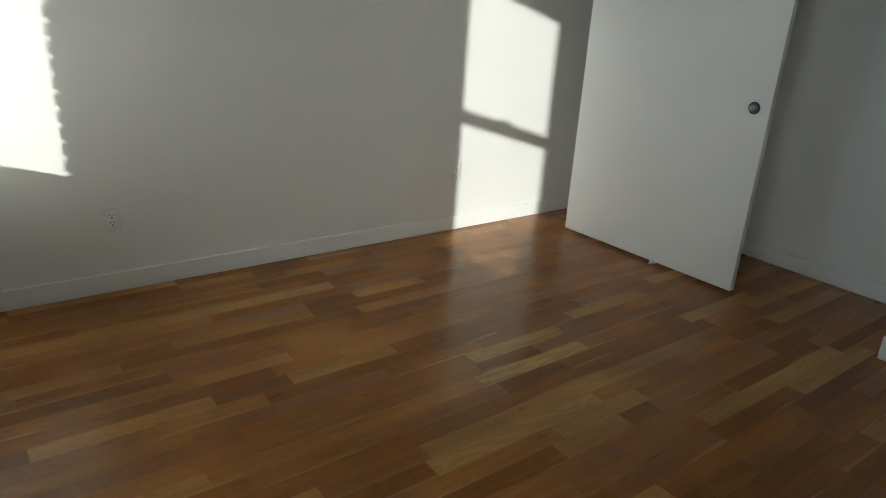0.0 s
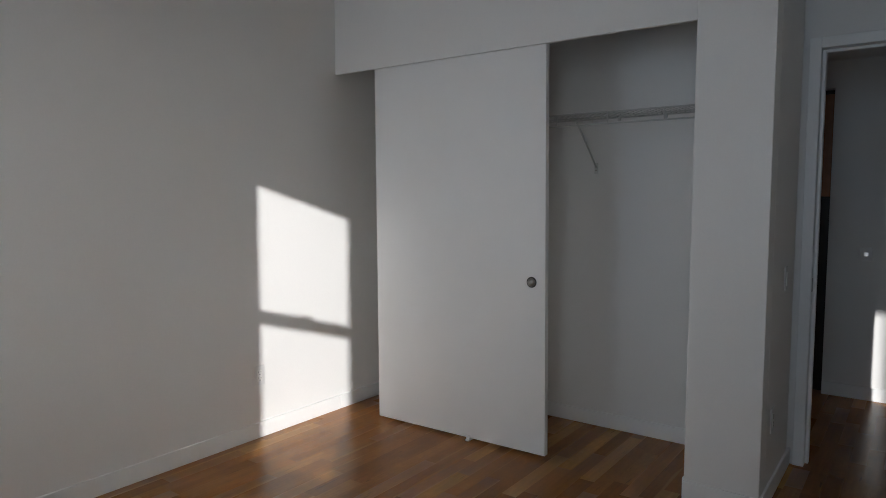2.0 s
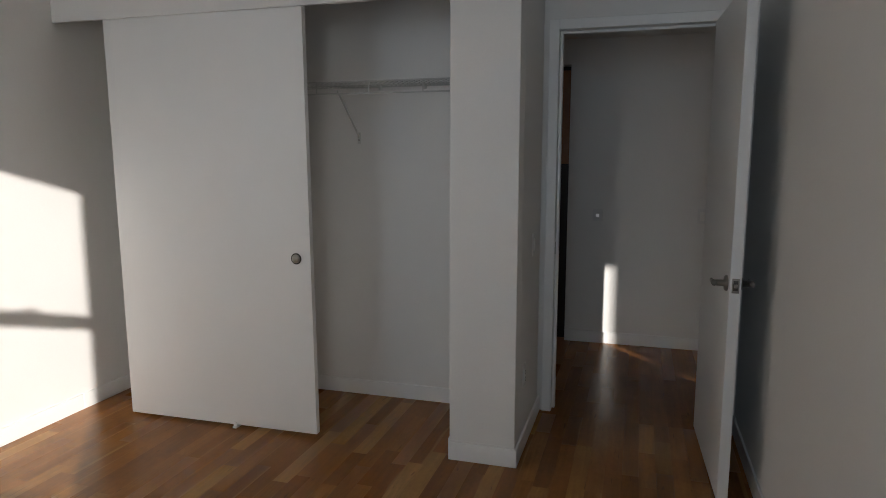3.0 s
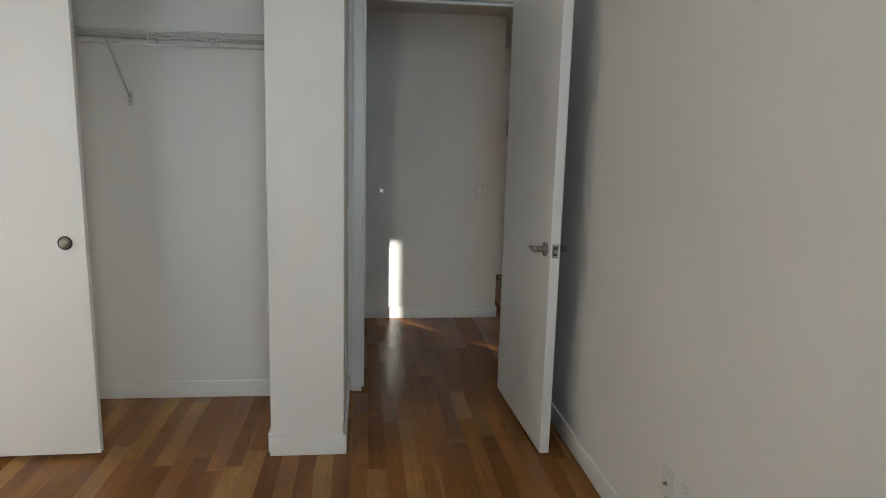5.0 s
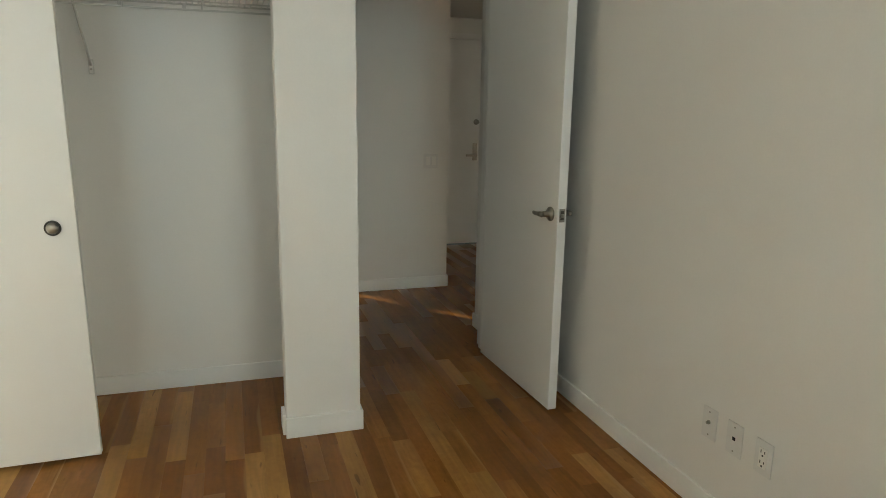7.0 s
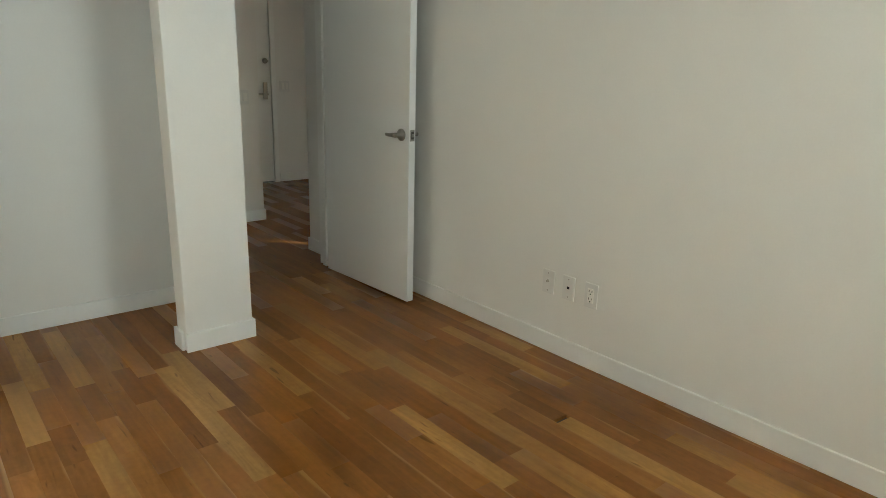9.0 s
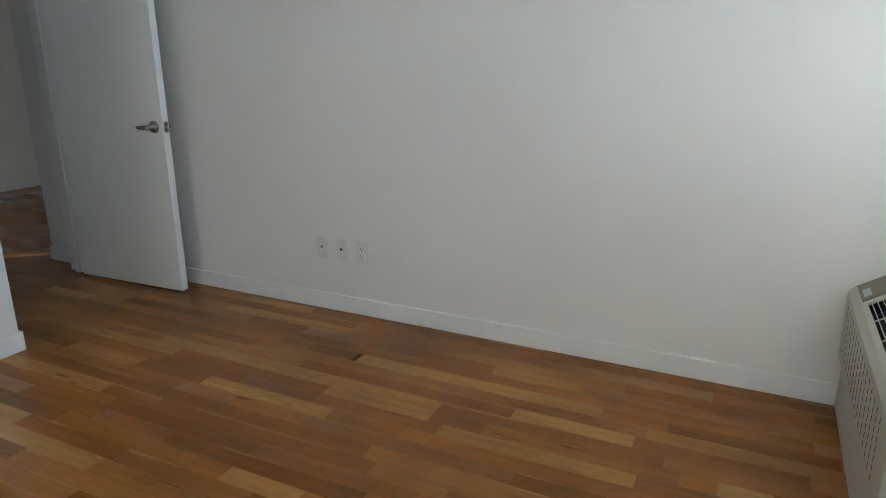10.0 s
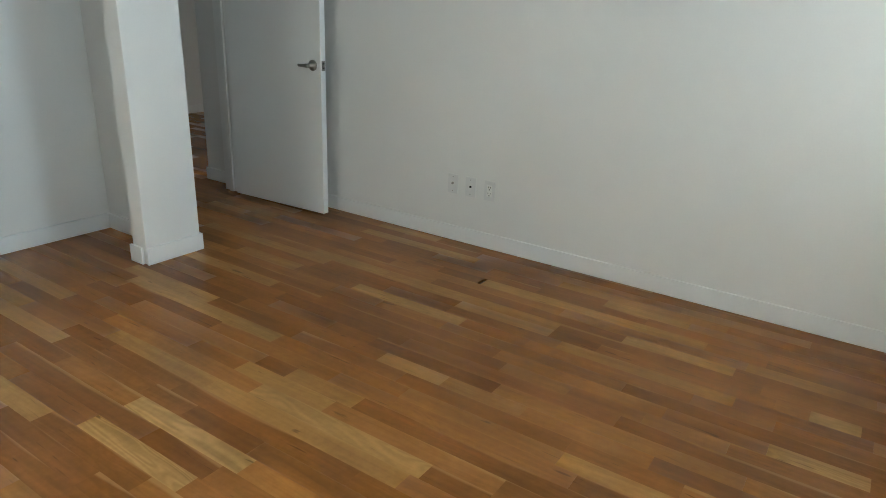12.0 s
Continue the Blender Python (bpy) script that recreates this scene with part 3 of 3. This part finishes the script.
for y in (1.558, 2.55):
    br = part("brace", rod(bmesh.new(), (sxf + 0.015, y, sz - 0.045), (CLOSET_BACK - 0.008, y, 1.575), 0.0055, 8), WIRE, shelf, "", True)
    part("brace_foot", boxes((CLOSET_BACK - 0.008, y - 0.011, 1.535, CLOSET_BACK, y + 0.011, 1.60), bevel=0.002), WIRE, br)
    part("foot_screw", rod(bmesh.new(), (CLOSET_BACK - 0.0105, y, 1.556), (CLOSET_BACK - 0.008, y, 1.556), 0.005, 10), NICKEL, br)
for y0, y1 in ((sy0, sy0 + 0.010), (sy1 - 0.010, sy1)):
    part("end_bracket", boxes((sxf - 0.012, y0, sz - 0.020, sxf + 0.014, y1, sz + 0.016), bevel=0.002), GAP_CLIP_GREY, shelf, "dark end bracket on the wall")
for y in (1.15, 1.42, 2.1, 2.4):
    part("wall_clip", boxes((CLOSET_BACK - 0.016, y - 0.008, sz - 0.020, CLOSET_BACK, y + 0.008, sz + 0.004), bevel=0.002), WIRE, shelf)

# ---- air conditioner ----
ac = thing("air_conditioner", pose(0, 0, 0), "beige through-wall air conditioner on a base under the window", "air conditioner")
AY0, AY1 = -0.555, 0.490
P0, P1 = Vector((0.016, 0.494)), Vector((-0.106, 0.574))


def slope(u, d=0.0):
    """A point at the share u up the sloping top, d under it."""
    way = (P1 - P0).normalized()
    p = P0.lerp(P1, u) + Vector((way.y, -way.x)) * -d
    return (p.x, p.y)


GY0, GY1, GU0, GU1 = -0.335, 0.335, 0.10, 0.90
outline = [(-0.158, 0.220), (0.030, 0.220), (0.034, 0.470), (P0.x, P0.y), (P1.x, P1.y), (-0.172, 0.590)]
notch = [(-0.158, 0.220), (0.030, 0.220), (0.034, 0.470), (P0.x, P0.y), slope(GU0), slope(GU0, 0.05), slope(GU1, 0.05), slope(GU1), (P1.x, P1.y), (-0.172, 0.590)]
front = part("front_panel", prism(outline, GY1, AY1, 0.004), PTAC, ac, "beige moulded front cabinet")
part("front_panel", prism(outline, AY0, GY0, 0.004), PTAC, ac)
part("front_panel", prism(notch, GY0 - 0.004, GY1 + 0.004), PTAC, ac)
part("sleeve", prism([(WEST + 0.001, 0.205), (-0.168, 0.205), (-0.184, 0.588), (WEST + 0.001, 0.590)], AY0 + 0.004, AY1 - 0.004, 0.003), PTAC, ac, "beige wall sleeve")
# dark filler stands in for the shade between front cabinet and sleeve
part("gap_shade", prism([(-0.169, 0.212), (-0.157, 0.224), (-0.171, 0.582), (-0.186, 0.580)], AY0 + 0.012, AY1 - 0.012), GAP_CLIP_GREY, ac, "dark filler painted for the shade in the gap behind the front cabinet")
part("base_unit", boxes((WEST + 0.001, AY0 + 0.006, 0.0, 0.012, AY1 - 0.002, 0.218), bevel=0.003), PTAC, ac, "plain beige sub-base")
part("wall_flange", boxes((WEST, AY0 - 0.010, 0.5905, WEST + 0.010, AY1 - 0.005, 0.613), (WEST, AY1 - 0.004, 0.185, WEST + 0.010, AY1 + 0.015, 0.600), bevel=0.002), TRIM, ac, "white caulked trim round the sleeve")
part("vent_well", prism([slope(GU0 + 0.01, 0.049), slope(GU0 + 0.01, 0.040), slope(GU1 - 0.01, 0.040), slope(GU1 - 0.01, 0.049)], GY0, GY1), BLACK, ac, "black well under the grille")
part("vent_well", prism([slope(GU0 + 0.002, 0.049), slope(GU0 + 0.002, 0.003), slope(GU0 + 0.02, 0.003), slope(GU0 + 0.02, 0.049)], GY0, GY1), BLACK, ac)
part("vent_well", prism([slope(GU1 - 0.02, 0.049), slope(GU1 - 0.02, 0.003), slope(GU1 - 0.002, 0.003), slope(GU1 - 0.002, 0.049)], GY0, GY1), BLACK, ac)
for y0, y1 in ((GY0, GY0 + 0.005), (GY1 - 0.005, GY1)):
    part("vent_well", prism([slope(GU0 + 0.02, 0.046), slope(GU0 + 0.02, 0.007), slope(GU1 - 0.02, 0.007), slope(GU1 - 0.02, 0.046)], y0, y1), BLACK, ac)
grille = part("grille", prism([slope(GU0 + 0.0), slope(GU0 + 0.0, -0.003), slope(GU0 + 0.035, -0.003), slope(GU0 + 0.035)], GY0, GY1), PTAC, ac, "beige air outlet grille")
for k in range(6):
    u = GU0 + (k + 1) * (GU1 - GU0) / 7
    part("louvre", prism([slope(u - 0.008, 0.006), slope(u - 0.008, 0.001), slope(u + 0.008, 0.001), slope(u + 0.008, 0.006)], GY0, GY1), PTAC, grille)
for k in range(1, 4):
    y = GY0 + k * (GY1 - GY0) / 4
    w = 0.002
    part("grille_rib", prism([slope(GU0 + 0.02, 0.004), slope(GU0 + 0.02, 0.0), slope(GU1 - 0.02, 0.0), slope(GU1 - 0.02, 0.004)], y - w, y + w), PTAC, grille)
lid = part("control_lid", prism([slope(0.05), slope(0.05, -0.004), slope(0.97, -0.004), slope(0.97)], AY0 + 0.02, -0.365), PTAC_DARK, ac, "taupe control lid with a small badge")
# raised dark strip, painted where the lid's gap lies in shade
part("lid_gap_shade", prism([slope(0.972), slope(0.972, -0.0045), slope(1.0, -0.0045), slope(1.0)], AY0 + 0.02, -0.365), GAP_CLIP_GREY, lid, "dark strip painted for the shade in the lid's gap")
part("badge", prism([slope(0.12, -0.004), slope(0.12, -0.0052), slope(0.30, -0.0052), slope(0.30, -0.004)], -0.47, -0.39), STICKER_GREY, lid)
# no slots are cut: thin dark bars paint the shade inside the intake openings
for row in range(7):
    for column in range(16):
        z, y = 0.262 + row * 0.027, -0.475 + column * 0.056
        part("intake_slot_shade", boxes((0.0305 + 0.016 * (z - 0.22), y, z, 0.0312 + 0.016 * (z - 0.22), y + 0.004, z + 0.018)), GAP_CLIP_GREY, ac)
part("seam", prism([(-0.112, 0.5757), (-0.112, 0.5767), (-0.160, 0.5887), (-0.160, 0.5877)], GY1 + 0.012, GY1 + 0.0135), GAP_CLIP_GREY, ac)
part("drain_clip", boxes((-0.163, AY1 - 0.010, 0.200, -0.150, AY1 + 0.002, 0.226), bevel=0.002), GAP_CLIP_GREY, ac, "small dark clip at the foot of the gap")
tag = part("sticker", boxes((-0.056, AY1, 0.262, 0.020, AY1 + 0.0012, 0.288)), STICKER, ac, "white paper label with small print")
for k in range(4):
    part("print_line", boxes((-0.050 + 0.004 * (k % 2), AY1 + 0.0012, 0.2655 + k * 0.0052, 0.012 - 0.007 * (k % 3), AY1 + 0.0016, 0.2675 + k * 0.0052)), STICKER_GREY, tag)
tag2 = part("sticker", boxes((-0.056, AY1, 0.226, 0.022, AY1 + 0.0012, 0.260)), STICKER, ac, "grey rating label with a white border")
part("label_field", boxes((-0.051, AY1 + 0.0012, 0.230, 0.018, AY1 + 0.0016, 0.256)), STICKER_GREY, tag2)

# ---- strip floor ----
PW, FIRST = 0.0762, SOUTH - 0.048                            # strip width, edge of the ripped first strip
floor = structure("floor", boxes((-0.80, LIV_S, -0.12, ENTRY_X + 0.12, NORTH, -0.013)), SUBFLOOR, "satin cherry-brown strip wood floor with lighter boards", "floor")
rng = random.Random(7)


# boards that stand out: x from, to, y, tone (0 dark, 1 light)
LIGHT_BOARDS = [(2.09, 2.90, -0.37, 0.84), (0.81, 1.91, -0.135, 0.88), (0.92, 1.316, -0.29, 0.87), (1.39, 2.36, 0.107, 0.84), (1.39, 1.87, 0.18, 0.82),
                (1.75, 2.38, 0.34, 0.91), (0.62, 1.32, 0.257, 0.84), (0.22, 0.38, 0.18, 0.94), (0.18, 0.47, 0.50, 0.93), (1.54, 1.84, 0.82, 0.85),
                (0.60, 1.00, 0.95, 0.86), (2.775, 3.42, 0.90, 0.90), (2.27, 3.28, 0.975, 0.92), (2.93, 3.50, 1.44, 0.90), (1.70, 2.03, 1.09, 0.86),
                (1.74, 2.315, 1.585, 1.0), (1.815, 2.33, 1.735, 0.97), (1.33, 2.20, 1.36, 0.90), (1.30, 2.05, 1.27, 0.95), (2.465, 3.00, 1.81, 0.91)]
DARK_BOARDS = [(1.87, 2.24, 0.265, 0.08), (1.93, 2.18, -0.13, 0.08), (1.84, 2.30, 0.64, 0.10), (1.36, 1.95, 0.71, 0.04), (1.80, 2.11, 1.655, 0.06), (1.79, 2.12, 1.44, 0.08), (1.35, 1.70, 2.75, 0.05)]
LIGHT_WEST = [(0.86, 1.67, 2.60, 0.88), (1.71, 2.10, 2.48, 0.90), (0.85, 1.45, 2.41, 0.85), (3.55, 4.05, 1.60, 0.86), (3.30, 4.00, 1.22, 0.86)]


def plank_bm(bm, x0, y0, x1, y1):
    """A board with eased upper edges."""
    e = 0.0001
    v = [bm.verts.new(p) for p in ((x0, y0, -0.012), (x1, y0, -0.012), (x1, y1, -0.012), (x0, y1, -0.012), (x0, y0, -e), (x1, y0, -e), (x1, y1, -e), (x0, y1, -e),
                                   (x0 + e, y0 + e, 0), (x1 - e, y0 + e, 0), (x1 - e, y1 - e, 0), (x0 + e, y1 - e, 0))]
    for a in ((0, 1, 5, 4), (1, 2, 6, 5), (2, 3, 7, 6), (3, 0, 4, 7), (4, 5, 9, 8), (5, 6, 10, 9), (6, 7, 11, 10), (7, 4, 8, 11), (8, 9, 10, 11)):
        bm.faces.new([v[i] for i in a])


def rows(x0, x1, y0, y1, marked=()):
    """Boards laid along x with random lengths: (x0, y0, x1, y1, tone)."""
    k = math.floor((y0 - FIRST) / PW + 0.001)
    while FIRST + k * PW < y1 - 0.001:
        a, b = max(FIRST + k * PW, y0), min(FIRST + (k + 1) * PW, y1)
        fixed = sorted(m for m in marked if math.floor((m[2] - FIRST) / PW) == k)
        stops = [x0] + [v for m in fixed for v in m[:2]] + [x1]
        for i in range(0, len(stops), 2):
            x, end = stops[i], stops[i + 1]
            first = True
            while x < end - 0.02:
                n = x + rng.choice((0.28, 0.36, 0.45, 0.55, 0.68, 0.82, 1.0)) * (rng.uniform(0.4, 1) if first else 1)
                first = False
                if end - n < 0.18:
                    n = end
                tone = 0.08 + rng.random() * 0.68
                yield x, a, n - 0.0001, b - 0.0001, tone if rng.random() < 0.88 else rng.uniform(0.78, 0.90)
                x = n
            if i // 2 < len(fixed):
                yield end, a, fixed[i // 2][1] - 0.0001, b - 0.0001, fixed[i // 2][3]
        k += 1


bm = bmesh.new()
plank_bm(bm, 0, 0, 1, PW)
unit = bpy.data.meshes.new("plank")
bm.to_mesh(unit)
bm.free()
unit.materials.append(PLANK)
for x0, y0, x1, y1, tone in rows(WEST, CLOSET_BACK, SOUTH, NORTH, LIGHT_BOARDS + DARK_BOARDS + LIGHT_WEST):
    ob = new("plank", unit)
    ob.location, ob.scale = (x0, y0, 0), (x1 - x0, (y1 - y0) / PW, 1)
    ob.color = (tone, tone, tone, 1)
    ob.parent = floor
bm = bmesh.new()
for area in ((CLOSET_BACK, ENTRY_X, LIV_N, 1.7), (WEST, ENTRY_X, LIV_S, LIV_N)):
    for board in rows(*area):
        plank_bm(bm, *board[:4])
tagged(part("far_planks", bm, PLANK_FAR, floor), kind="stuff")
